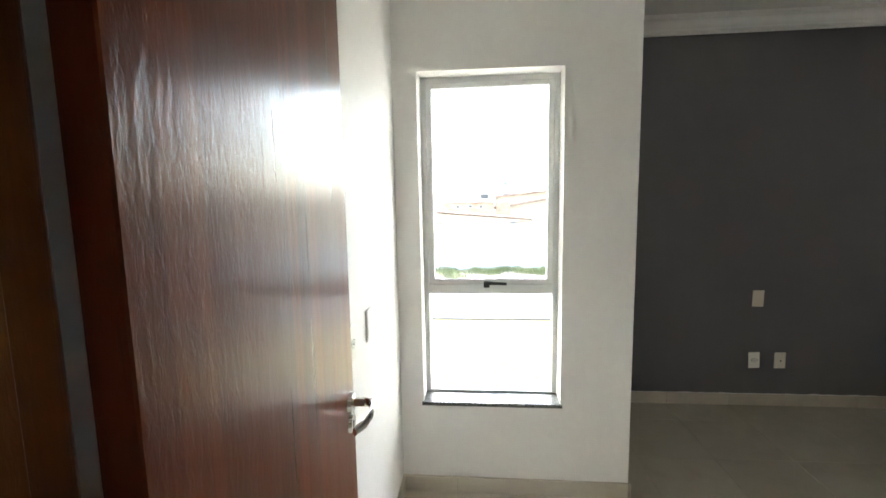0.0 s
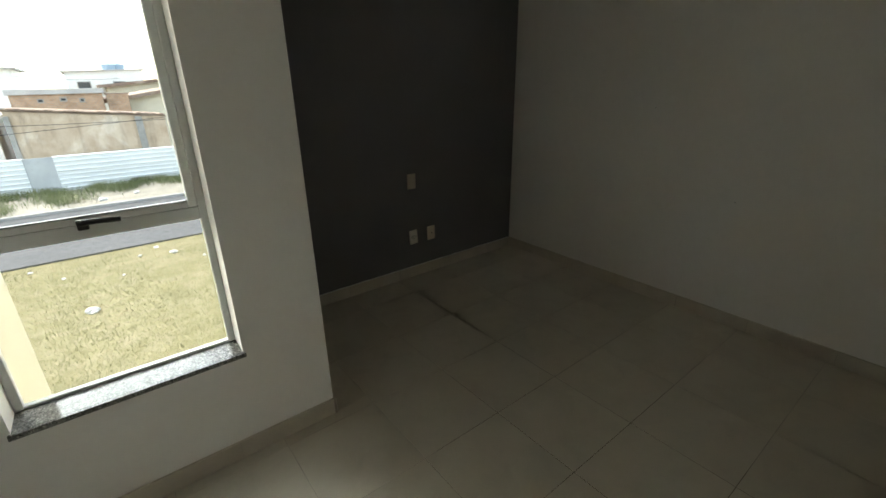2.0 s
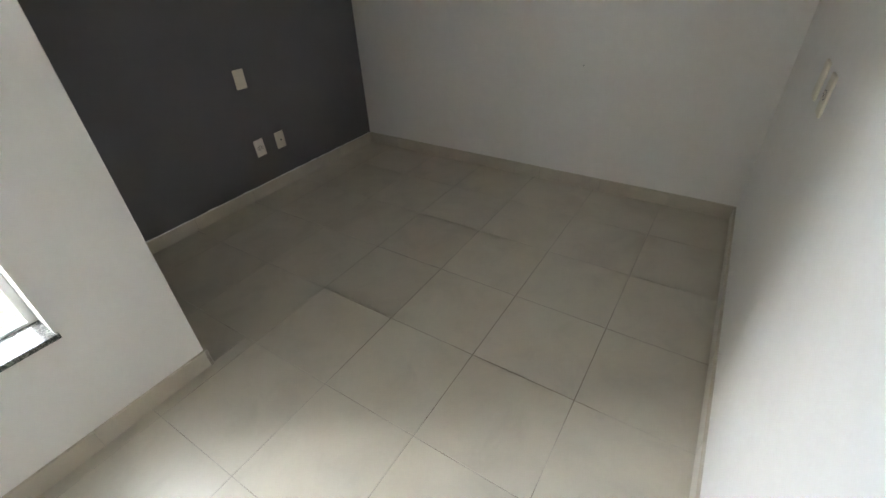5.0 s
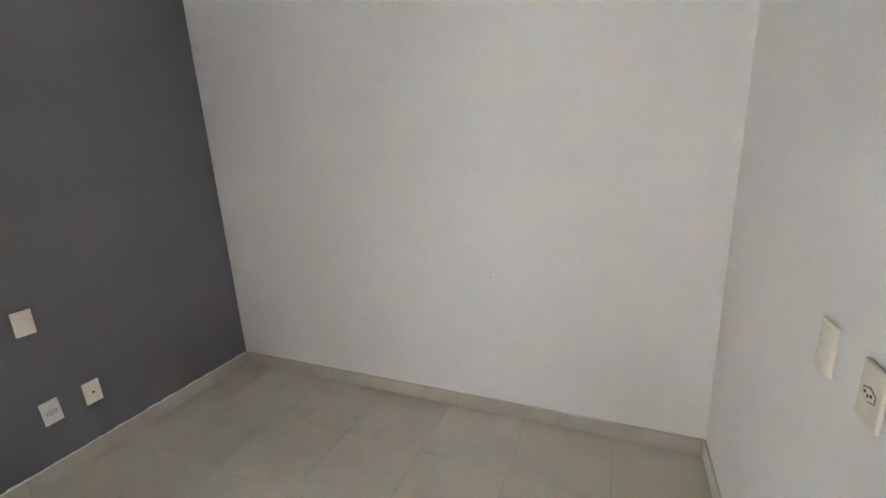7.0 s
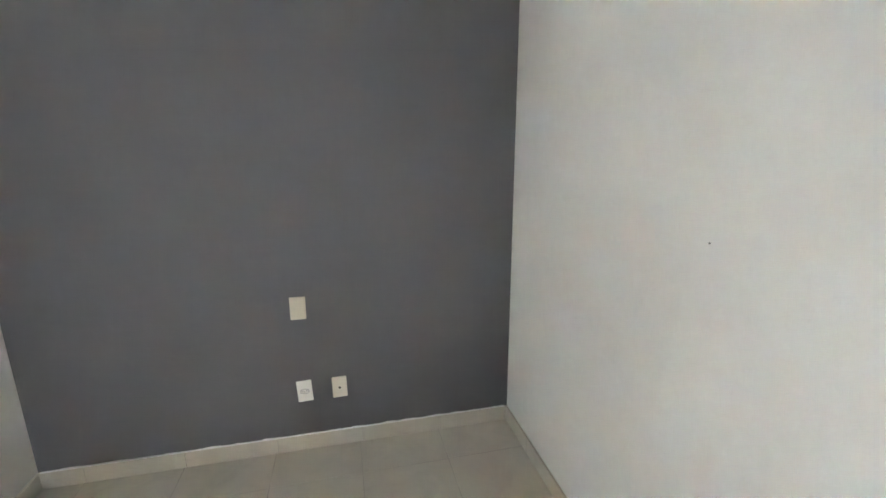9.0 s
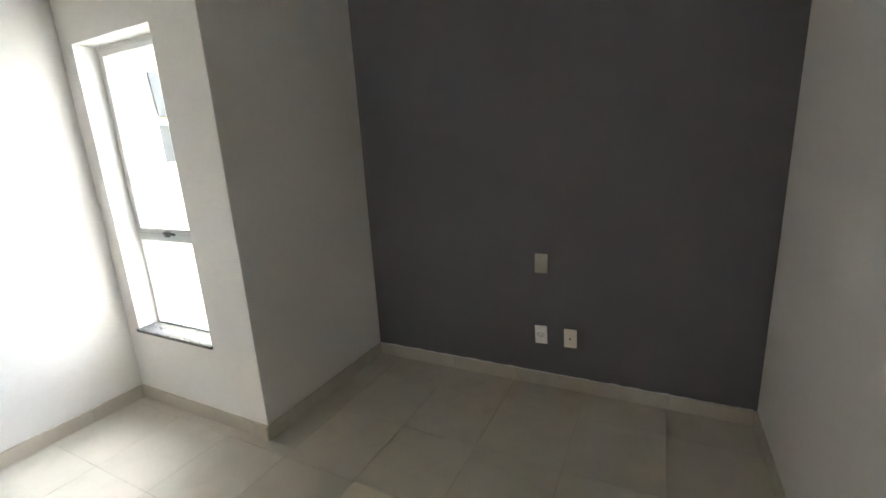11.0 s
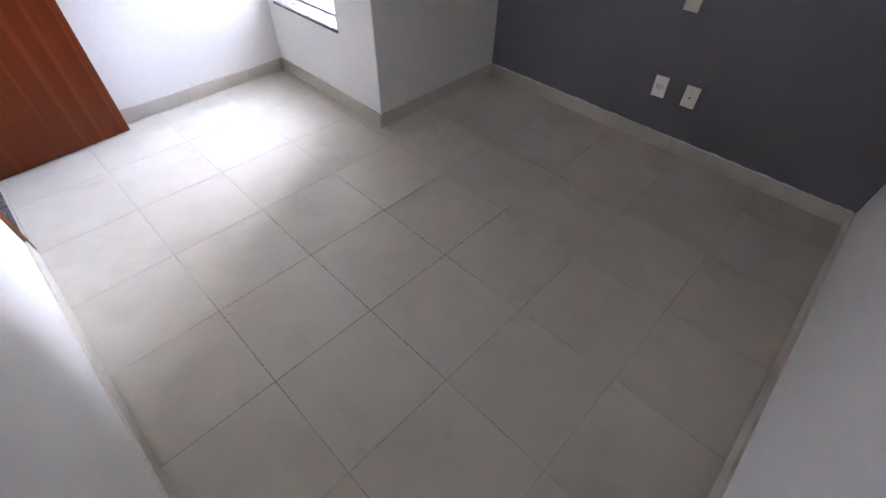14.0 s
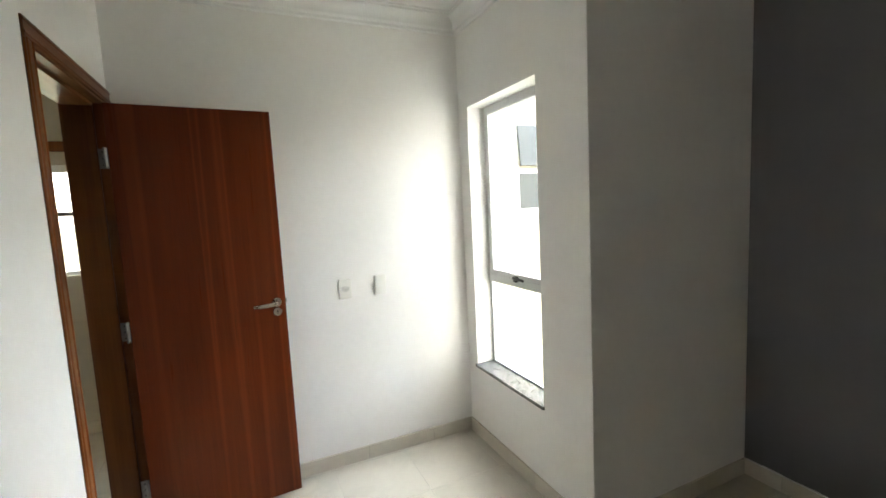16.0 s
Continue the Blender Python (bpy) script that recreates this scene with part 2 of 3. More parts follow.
def leaf_material(name, a_, b_, c_, share=0.5):
    a = Mat(name, 0.7, spec=0.25)
    g = a.n.new("ShaderNodeNewGeometry")
    col = a.ramp(g.outputs["Random Per Island"], [(0.0, a_), (0.5, b_), (1.0, c_)])
    patch = a.ramp(a.noise(a.coord("World"), 0.9, 4, 0.65), [(0.36, tint(a_, 0.9)), (0.5, b_), (0.64, tint(c_, 1.1))])
    a.color(a.mix(col, patch, share))
    return a.m


M_GRASS = leaf_material("dry_grass_blades", (0.112, 0.108, 0.043), (0.178, 0.158, 0.078), (0.275, 0.233, 0.148), 0.62)
M_WEED = leaf_material("green_weeds", (0.06, 0.082, 0.032), (0.105, 0.125, 0.055), (0.2, 0.2, 0.11))
M_SHEET = plain("white_metal_sheet", (0.58, 0.61, 0.63), 0.45, 0.0, 0.04, 2)
M_GATE = plain("grey_metal_gate", (0.34, 0.36, 0.375), 0.55, 0.0, 0.1, 2)
M_TAN = patchy_render()
M_CREAM = ground_material("cream_render", (0.42, 0.385, 0.31), (0.5, 0.465, 0.385), (0.57, 0.535, 0.455), 0.6)
M_WHITEHOUSE = ground_material("white_house_render", (0.6, 0.6, 0.59), (0.68, 0.68, 0.67), (0.75, 0.75, 0.74), 0.5)
M_BRICK = brick_material()
M_ROOF = clay_roof()
M_FIBRE = ground_material("pale_fibre_cement_roof", (0.27, 0.265, 0.26), (0.35, 0.345, 0.34), (0.44, 0.435, 0.43), 1.0)
M_STONE = ground_material("pale_stone", (0.34, 0.335, 0.32), (0.42, 0.415, 0.4), (0.5, 0.495, 0.48), 9.0)
M_DARKPANE = plain("dark_far_pane", (0.05, 0.055, 0.06), 0.15)
M_FROST = plain("frosted_grey_glass", (0.065, 0.072, 0.072), 0.35)
M_TANK = plain("blue_water_tank_plastic", (0.22, 0.3, 0.38), 0.5)
M_CABLE = plain("black_cable", (0.02, 0.02, 0.02), 0.6)


# ---- mesh helpers ----
def bm_box(bm, x0, y0, z0, x1, y1, z1, bevel=0.0, seg=1):
    m = Matrix.Translation(((x0 + x1) / 2, (y0 + y1) / 2, (z0 + z1) / 2)) @ Matrix.Diagonal((x1 - x0, y1 - y0, z1 - z0, 1))
    r = bmesh.ops.create_cube(bm, size=1, matrix=m)
    if bevel:
        edges = list({e for v in r["verts"] for e in v.link_edges})
        bmesh.ops.bevel(bm, geom=edges, offset=bevel, segments=seg, affect="EDGES", profile=0.5)
    return bm


def box(x0, y0, z0, x1, y1, z1, bevel=0.0, seg=1):
    return bm_box(bmesh.new(), x0, y0, z0, x1, y1, z1, bevel, seg)


def bm_cyl(bm, p, q, r, r2=None, n=16):
    p, q = Vector(p), Vector(q)
    d = q - p
    m = Matrix.Translation((p + q) / 2) @ d.to_track_quat("Z", "Y").to_matrix().to_4x4()
    bmesh.ops.create_cone(bm, cap_ends=True, segments=n, radius1=r, radius2=r if r2 is None else r2, depth=d.length, matrix=m)
    return bm


def bm_tube(bm, points, radii, n=10, flat=1.0):
    """A round or flattened bar along points, capped."""
    rings = []
    pts = [Vector(p) for p in points]
    for i, p in enumerate(pts):
        d = (pts[min(i + 1, len(pts) - 1)] - pts[max(i - 1, 0)]).normalized()
        side = d.cross(Vector((0, 0, 1)))
        side = side.normalized() if side.length > 1e-4 else Vector((1, 0, 0))
        up = side.cross(d)
        rings.append([bm.verts.new(p + side * math.cos(a) * radii[i] * flat + up * math.sin(a) * radii[i])
                      for a in (2 * math.pi * k / n for k in range(n))])
    for a, b in zip(rings, rings[1:]):
        for k in range(n):
            bm.faces.new((a[k], a[(k + 1) % n], b[(k + 1) % n], b[k]))
    bm.faces.new(rings[0][::-1])
    bm.faces.new(rings[-1])
    return bm


def mesh_of(name, bm, material, smooth=False):
    bmesh.ops.recalc_face_normals(bm, faces=bm.faces)
    me = bpy.data.meshes.new(name)
    bm.to_mesh(me)
    bm.free()
    me.materials.append(material)
    if smooth:
        me.shade_smooth()
        me.set_sharp_from_angle(angle=radians(35))
    return me


def part(name, bm, material, parent, label="", smooth=False, m=None):
    ob = new(name, mesh_of(name, bm, material, smooth))
    ob.parent = parent
    if m is not None:
        ob.matrix_basis = m
    if label:
        tagged(ob, label)
    return ob


def thing(name, m, label, category, group="", kind=""):
    ob = new(name)
    ob.matrix_basis = m
    return tagged(ob, label, category, group, kind)


def structure(name, bm, material, label, category, smooth=False):
    return tagged(new(name, mesh_of(name, bm, material, smooth)), label, category, kind="structure")


# ---- the room's plan ----
XJ, XE, YG = 1.178, 3.565, 1.095          # jog wall, east wall, accent wall
CEIL, TH, BASE = 2.765, 0.15, 0.088       # ceiling height, wall thickness, baseboard height
GROUND = -2.9


def y_south(x):
    return -1.883 + 0.0165 * x


PLAN = [(0, y_south(0)), (XE, y_south(XE)), (XE, YG), (XJ, YG), (XJ, 0), (0, 0)]
WX0, WX1, WZ0, WZ1 = 0.120, 0.826, 0.494, 2.182   # window opening
DX0, DX1, DZ1 = 0.100, 0.880, 2.150               # rough door opening

# walls
structure("wall_west", box(-TH, y_south(0) - TH, -0.15, 0, 0, CEIL + 0.15), M_WHITE, "smooth white painted plaster wall beside the door", "wall")
bm = box(0, 0, -0.15, WX0, TH, CEIL + 0.15)
bm_box(bm, WX0, 0, -0.15, WX1, TH, WZ0 - 0.004)
bm_box(bm, WX0, 0, WZ1, WX1, TH, CEIL + 0.15)
bm_box(bm, -TH, 0, -0.15, 0, TH, CEIL + 0.15)
r = bmesh.ops.create_cube(bm, size=1, matrix=Matrix.Translation(((WX1 + XJ) / 2, TH / 2, CEIL / 2)) @ Matrix.Diagonal((XJ - WX1, TH, CEIL + 0.3, 1)))
corner = [e for e in {e for v in r["verts"] for e in v.link_edges} if all(abs(v.co.x - XJ) < 1e-4 and abs(v.co.y) < 1e-4 for v in e.verts)]
bmesh.ops.bevel(bm, geom=corner, offset=0.005, segments=3, affect="EDGES", profile=0.5)
structure("wall_north_window", bm, M_WHITE, "white painted plaster wall with a tall narrow window", "wall")
structure("wall_jog", box(XJ - TH, TH, -0.15, XJ, YG + TH, CEIL + 0.15), M_WHITE, "short white painted return wall", "wall")
structure("wall_accent", box(XJ, YG, -0.15, XE + TH, YG + TH, CEIL + 0.15), M_GREY, "dark grey painted accent wall", "wall")
structure("wall_east", box(XE, y_south(XE) - TH, -0.15, XE + TH, YG, CEIL + 0.15), M_WHITE, "plain white painted plaster wall", "wall")


def south_block(bm, x0, x1, z0, z1):
    vs = []
    for z in (z0, z1):
        for x, dy in ((x0, 0), (x1, 0), (x1, -TH), (x0, -TH)):
            vs.append(bm.verts.new((x, y_south(x) + dy, z)))
    for f in ((0, 1, 2, 3), (7, 6, 5, 4), (0, 4, 5, 1), (1, 5, 6, 2), (2, 6, 7, 3), (3, 7, 4, 0)):
        bm.faces.new([vs[i] for i in f])


bm = bmesh.new()
south_block(bm, 0, DX0, -0.15, CEIL + 0.15)
south_block(bm, DX0, DX1, DZ1, CEIL + 0.15)
south_block(bm, DX1, XE, -0.15, CEIL + 0.15)
structure("wall_south", bm, M_WHITE, "white painted plaster wall with the doorway", "wall")
bm = box(-1.7, -3.6, CEIL, XJ - TH, TH - 0.002, CEIL + 0.12)
bm_box(bm, XJ - TH, -3.6, CEIL, XE + TH, YG + TH, CEIL + 0.12)
structure("ceiling", bm, M_CEIL, "flat white painted ceiling", "ceiling")


# crown moulding, swept round the plan with mitred corners
def inset(poly, d):
    out = []
    for i, p in enumerate(poly):
        p, a, b = Vector(p), Vector(poly[i - 1]), Vector(poly[(i + 1) % len(poly)])
        u, w = (p - a).normalized(), (b - p).normalized()
        n1, n2 = Vector((-u.y, u.x)), Vector((-w.y, w.x))
        mid = (n1 + n2).normalized()
        out.append(p + mid * d / mid.dot(n1))
    return out


def sweep(poly, profile):
    bm = bmesh.new()
    rows = [[bm.verts.new((*q, z)) for q in inset(poly, d)] for d, z in profile]
    k = len(poly)
    for a, b in zip(rows, rows[1:]):
        for i in range(k):
            bm.faces.new((a[i], a[(i + 1) % k], b[(i + 1) % k], b[i]))
    return bm


cove = [(0.03 + 0.042 * (1 - math.cos(a)), CEIL - 0.078 + 0.05 * math.sin(a)) for a in (math.pi / 2 * k / 6 for k in range(7))]
profile = [(-0.01, CEIL - 0.112), (0.012, CEIL - 0.112), (0.016, CEIL - 0.108), (0.016, CEIL - 0.092), (0.026, CEIL - 0.088), (0.03, CEIL - 0.08)]
profile += cove + [(0.08, CEIL - 0.024), (0.08, CEIL - 0.012), (0.088, CEIL - 0.010), (0.088, CEIL + 0.01)]
structure("trim_crown", sweep(PLAN, profile), M_CEIL, "white stepped plaster crown moulding under the ceiling", "moulding")

# ---- window in the recess ----
window_1 = thing("window_1", pose(0, 0, 0), "tall white aluminium awning window over a fixed pane, closed", "window", kind="structure")
FY = 0.118
bm = box(WX0, FY, WZ0 + 0.016, WX0 + 0.026, TH, WZ1, 0.002)
bm_box(bm, WX1 - 0.026, FY, WZ0 + 0.016, WX1, TH, WZ1, 0.002)
bm_box(bm, WX0 + 0.026, FY, WZ1 - 0.028, WX1 - 0.026, TH, WZ1, 0.002)
bm_box(bm, WX0 + 0.026, FY, WZ0 + 0.016, WX1 - 0.026, TH - 0.008, WZ0 + 0.028, 0.002)
part("window_frame", bm, M_ALU, window_1)
part("transom", box(WX0 + 0.026, FY - 0.002, 1.062, WX1 - 0.026, TH, 1.112, 0.003), M_ALU, window_1)
bm = box(WX0 + 0.028, FY - 0.008, 1.114, WX0 + 0.058, TH - 0.006, WZ1 - 0.03, 0.003)
bm_box(bm, WX1 - 0.058, FY - 0.008, 1.114, WX1 - 0.028, TH - 0.006, WZ1 - 0.03, 0.003)
bm_box(bm, WX0 + 0.058, FY - 0.008, WZ1 - 0.056, WX1 - 0.058, TH - 0.006, WZ1 - 0.03, 0.003)
bm_box(bm, WX0 + 0.058, FY - 0.008, 1.114, WX1 - 0.058, TH - 0.006, 1.138, 0.003)
part("sash", bm, M_ALU, window_1)
p = part("pane", box(WX0 + 0.056, FY + 0.010, 1.136, WX1 - 0.056, FY + 0.014, WZ1 - 0.054), M_GLASS, window_1, "clear glass pane")
p.visible_shadow = False
p = part("pane", box(WX0 + 0.024, FY + 0.012, WZ0 + 0.026, WX1 - 0.024, FY + 0.016, 1.064), M_GLASS, window_1, "clear glass pane")
p.visible_shadow = False
bm = box(WX0 + 0.058, FY - 0.0085, 1.138, WX1 - 0.058, FY - 0.003, 1.142)
bm_box(bm, WX0 + 0.026, FY - 0.003, 1.1125, WX1 - 0.026, FY + 0.001, 1.1155)
part("gasket", bm, M_SEAL, window_1, "thin dark rubber gasket")
bm = box(0.438, FY - 0.030, 1.098, 0.470, FY - 0.008, 1.134, 0.005, 2)
handle = part("handle", bm, M_BLACK, window_1, "black lever handle", True)
bm = bm_tube(bmesh.new(), [(0.446, FY - 0.034, 1.122), (0.462, FY - 0.04, 1.126), (0.5, FY - 0.042, 1.125), (0.558, FY - 0.04, 1.121)], [0.008, 0.010, 0.009, 0.008], 10, 0.8)
part("lever", bm, M_BLACK, handle, "", True)
bm = box(WX0 - 0.008, -0.014, WZ0 - 0.004, WX1 + 0.008, 0.0, WZ0 + 0.016, 0.002)
bm_box(bm, WX0, 0.0, WZ0 - 0.004, WX1, TH - 0.004, WZ0 + 0.016)
structure("window_sill", bm, M_GRANITE, "polished speckled grey granite window sill", "sill")

# ---- doorway and open door ----
door_frame = thing("door_frame", pose(0, 0, 0), "varnished reddish brown wooden door frame", "door frame", kind="structure")
ys = y_south(0.5) + 0.002
yb = ys - TH - 0.006


def jamb(x_in, x_out, side):
    """An upright with a rebate for the leaf."""
    s = 1 if x_in > x_out else -1
    bm = box(min(x_in, x_out), ys - 0.042, 0.0, max(x_in, x_out), ys, DZ1 - 0.035, 0.0015)
    q = x_in + s * 0.014
    bm_box(bm, min(q, x_out), yb, 0.0, max(q, x_out), ys - 0.042, DZ1 - 0.049, 0.0015)
    part("jamb", bm, M_FRAME, door_frame)


jamb(0.118, DX0, 1)
jamb(0.846, DX1, -1)
half = (DX1 - DX0) / 2 - 0.001
bm = box(-0.0175, ys - 0.042, -half, 0.0175, ys, half, 0.0015)
bm_box(bm, -0.0175, yb, -half, 0.0315, ys - 0.042, half, 0.0015)
part("head", bm, M_FRAME, door_frame, m=Matrix.Translation(((DX0 + DX1) / 2, 0, DZ1 - 0.0175)) @ Matrix.Rotation(math.pi / 2, 4, "Y"))


def architrave(y0, y1, face):
    """Two uprights and a head, each with a rounded bead near both edges."""
    for x0, x1 in ((0.050, 0.110), (0.854, 0.918)):
        bm = box(x0, y0, 0.0, x1, y1, 2.124, 0.004, 2)
        for x in (x0 + 0.013, x1 - 0.013):
            bm_cyl(bm, (x, face, 0.001), (x, face, 2.123), 0.0055, None, 10)
        part("architrave", bm, M_FRAME, door_frame)
    bm = box(-0.031, y0, -0.434, 0.031, y1, 0.434, 0.004, 2)
    for x in (-0.018, 0.018):
        bm_cyl(bm, (x, face, -0.433), (x, face, 0.433), 0.0055, None, 10)
    part("architrave", bm, M_FRAME, door_frame, m=Matrix.Translation((0.484, 0, 2.1555)) @ Matrix.Rotation(math.pi / 2, 4, "Y"))


architrave(ys - 0.006, ys + 0.012, ys + 0.010)
architrave(yb - 0.012, yb + 0.006, yb - 0.010)
structure("threshold", box(DX0 + 0.019, yb - 0.004, -0.05, DX1 - 0.034, ys - 0.008, 0.003, 0.001), M_GRANITE, "speckled grey granite door threshold", "threshold")

LEAF = 0.70
ang = math.atan2(0.698, -0.057) - math.pi / 2      # leaf's turn past a right angle
door = thing("door_1", Matrix.Translation((0.170, -1.868, 0.008)) @ Matrix.Rotation(ang, 4, "Z"), "red-brown varnished flush wooden door, standing open", "door", kind="structure")
leaf = part("leaf", box(-0.035, 0, 0, 0, LEAF, 2.10, 0.002), M_DOOR, door)
HY, HZ = LEAF - 0.045, 1.092


def door_handle(s):
    """Rose, lever and key rose on one face; s is the side."""
    x = 0.0 if s > 0 else -0.035
    bm = bm_cyl(bmesh.new(), (x, HY, HZ), (x + s * 0.009, HY, HZ), 0.026, 0.024, 24)
    bm_cyl(bm, (x + s * 0.008, HY, HZ), (x + s * 0.036, HY, HZ), 0.010, 0.010, 16)
    h = part("handle", bm, M_CHROME, door, "satin chrome lever handle", True)
    pts = [(x + s * 0.030, HY + 0.004, HZ), (x + s * 0.050, HY - 0.004, HZ), (x + s * 0.058, HY - 0.022, HZ - 0.001), (x + s * 0.059, HY - 0.055, HZ - 0.003),
           (x + s * 0.052, HY - 0.088, HZ - 0.005), (x + s * 0.036, HY - 0.118, HZ - 0.007)]
    part("lever", bm_tube(bmesh.new(), pts, [0.010, 0.011, 0.0105, 0.0105, 0.0105, 0.009], 12, 0.6), M_CHROME, h, "", True)
    bm = bm_cyl(bmesh.new(), (x, HY, HZ - 0.052), (x + s * 0.008, HY, HZ - 0.052), 0.024, 0.022, 24)
    k = part("key_rose", bm, M_CHROME, door, "round chrome key rose", True)
    bm = bm_cyl(bmesh.new(), (x + s * 0.0075, HY, HZ - 0.048), (x + s * 0.009, HY, HZ - 0.048), 0.004, 0.004, 10)
    bm_box(bm, x + s * 0.0082 - 0.0008, HY - 0.0015, HZ - 0.062, x + s * 0.0082 + 0.0008, HY + 0.0015, HZ - 0.05)
    part("keyhole", bm, M_PLASTIC_DARK, k)


door_handle(1)
door_handle(-1)
bm = box(-0.029, LEAF - 0.001, HZ - 0.12, -0.006, LEAF + 0.0015, HZ + 0.06)
bm_box(bm, -0.024, LEAF, HZ - 0.01, -0.011, LEAF + 0.009, HZ + 0.012, 0.002)
part("latch_plate", bm, M_CHROME, door, "chrome latch plate on the door's edge")
for hz in (0.239, 1.042, 1.858):
    bm = bm_cyl(bmesh.new(), (-0.002, -0.012, hz - 0.045), (-0.002, -0.012, hz + 0.045), 0.006, None, 12)
    bm_box(bm, -0.030, -0.0035, hz - 0.045, -0.002, 0.001, hz + 0.045)
    h = part("hinge", bm, M_STEEL, door, "steel butt hinge")
    bm = bmesh.new()
    for dz in (-0.03, 0.0, 0.03):
        bm_cyl(bm, (-0.0485, -0.026, hz + dz), (-0.0465, -0.026, hz + dz), 0.004, None, 8)
    part("screw", bm, M_PLASTIC_DARK, h)
    bm = box(-0.0520, -0.046, hz - 0.045, -0.0485, -0.006, hz + 0.045)
    bm_box(bm, -0.0520, -0.014, hz - 0.045, -0.002, -0.010, hz + 0.045)
    part("hinge_plate", bm, M_STEEL, h)


# ---- wall plates ----
def wall_plate(name, m, label, kind, plastic=M_IVORY):
    """An upright plate, its back on the plane y = 0, facing -y."""
    t = thing(name, m, label, "socket" if "socket" in name else "switch", "wall plates")
    bm = box(-0.0385, -0.009, -0.060, 0.0385, 0.001, 0.060, 0.005, 3)
    plate = part("cover_plate", bm, plastic, t, "", True)
    if kind == "blank":
        part("blank_insert", box(-0.031, -0.0100, -0.050, 0.031, -0.006, 0.050, 0.0012, 2), plastic, t, "", True)
    elif kind == "socket":
        bm = bm_cyl(bmesh.new(), (0, -0.0108, 0), (0, -0.006, 0), 0.021, 0.023, 6)
        for v in bm.verts:
            v.co.z *= 0.6
        part("insert", bm, plastic, t, "", True)
        # Solid grey ring: the gap's shade is put into its dark colour.
        bm = bm_cyl(bmesh.new(), (0, -0.0096, 0), (0, -0.006, 0), 0.0255, None, 6)
        for v in bm.verts:
            v.co.z *= 0.63
        part("gap_ring", bm, M_SEAL, t, "thin dark grey ring standing for the shaded gap round the insert")
        bm = bmesh.new()
        for x in (-0.010, 0.0, 0.010):
            bm_cyl(bm, (x, -0.0116, 0.002 if x else -0.002), (x, -0.0100, 0.002 if x else -0.002), 0.0032, None, 10)
        part("pin_hole", bm, M_PLASTIC_DARK, t)
    elif kind == "coax":
        bm = bm_cyl(bmesh.new(), (0, -0.013, 0), (0, -0.006, 0), 0.008, 0.009, 16)
        part("insert", bm, plastic, t, "", True)
        part("pin_hole", bm_cyl(bmesh.new(), (0, -0.0145, 0), (0, -0.012, 0), 0.006, None, 12), M_PLASTIC_DARK, t)
    return t


wall_plate("blank_switch", pose(2.423, YG, 0.811, 0, 0.6, 0), "ivory wall plate on the dark grey wall, above two sockets", "blank")
wall_plate("wall_socket", pose(2.423, YG, 0.348, 0, -2.5, 0), "white power socket slightly tilted on the grey wall", "socket", M_PLASTIC)
wall_plate("antenna_socket", pose(2.602, YG, 0.348, 0, -1.0, 0), "ivory antenna socket with a dark centre hole", "coax")
wall_plate("wall_socket", pose(0, -0.822, 1.104, 0, 0, 90), "white power socket on the white wall by the open door", "socket", M_PLASTIC)
wall_plate("blank_switch", pose(0, -0.604, 1.105, 0, 0, 90), "white blank wall plate on the white wall near the window", "blank", M_PLASTIC)
skew = math.degrees(math.atan(0.0165))
wall_plate("blank_switch", pose(2.611, y_south(2.611), 1.05, 0, 0, 180 + skew), "ivory wall plate on the doorway wall", "blank")
wall_plate("wall_socket", pose(2.42, y_south(2.42), 1.05, 0, 0, 180 + skew), "ivory power socket beside a plain wall plate", "socket")


def nail_hole(y, z, r=0.004):
    bm = bm_cyl(bmesh.new(), (XE - 0.004, y, z), (XE + 0.004, y, z), r, r * 0.7, 10)
    tagged(new("nail_hole", mesh_of("nail_hole", bm, M_SEAL)), "small dark filled nail hole in the white wall", "nail hole")


nail_hole(-0.78, 0.815, 0.0032)
nail_hole(-0.193, 1.358, 0.0022)

# ---- hall behind the doorway ----
HX0, HX1, HY0 = -1.36, 3.56, -3.4
# These three walls are unseen: added to close the hall and limit its light.
structure("hall_wall_east", box(HX1, HY0 - TH, -0.15, HX1 + TH, y_south(XE) - TH - 0.001, CEIL), M_CREAM, "added plain cream wall, out of view, closing the hall", "wall")
structure("hall_wall_south", box(HX0 - TH, HY0 - TH, -0.15, HX1, HY0, CEIL), M_CREAM, "added plain cream wall, out of view, closing the hall", "wall")
structure("hall_wall_north", box(HX0, yb - 0.002, -0.15, -TH, yb + TH, CEIL), M_CREAM, "added plain cream wall, out of view, closing the hall", "wall")
hy0, hy1, hz0, hz1 = -2.95, -2.42, 1.20, 2.00
bm = box(HX0 - TH, HY0, -0.15, HX0, hy0, CEIL)
bm_box(bm, HX0 - TH, hy1, -0.15, HX0, yb + TH, CEIL)
bm_box(bm, HX0 - TH, hy0, -0.15, HX0, hy1, hz0)
bm_box(bm, HX0 - TH, hy0, hz1, HX0, hy1, CEIL)
structure("hall_wall_west", bm, M_CREAM, "cream hall wall with a window", "wall")
window_2 = thing("window_2", pose(0, 0, 0), "white framed hall window in two panes", "window", kind="structure")
bm = box(HX0 - 0.08, hy0, hz0, HX0 - 0.04, hy0 + 0.03, hz1)
bm_box(bm, HX0 - 0.08, hy1 - 0.03, hz0, HX0 - 0.04, hy1, hz1)
bm_box(bm, HX0 - 0.08, hy0 + 0.03, hz1 - 0.05, HX0 - 0.04, hy1 - 0.03, hz1)
bm_box(bm, HX0 - 0.08, hy0 + 0.03, hz0, HX0 - 0.04, hy1 - 0.03, hz0 + 0.03)
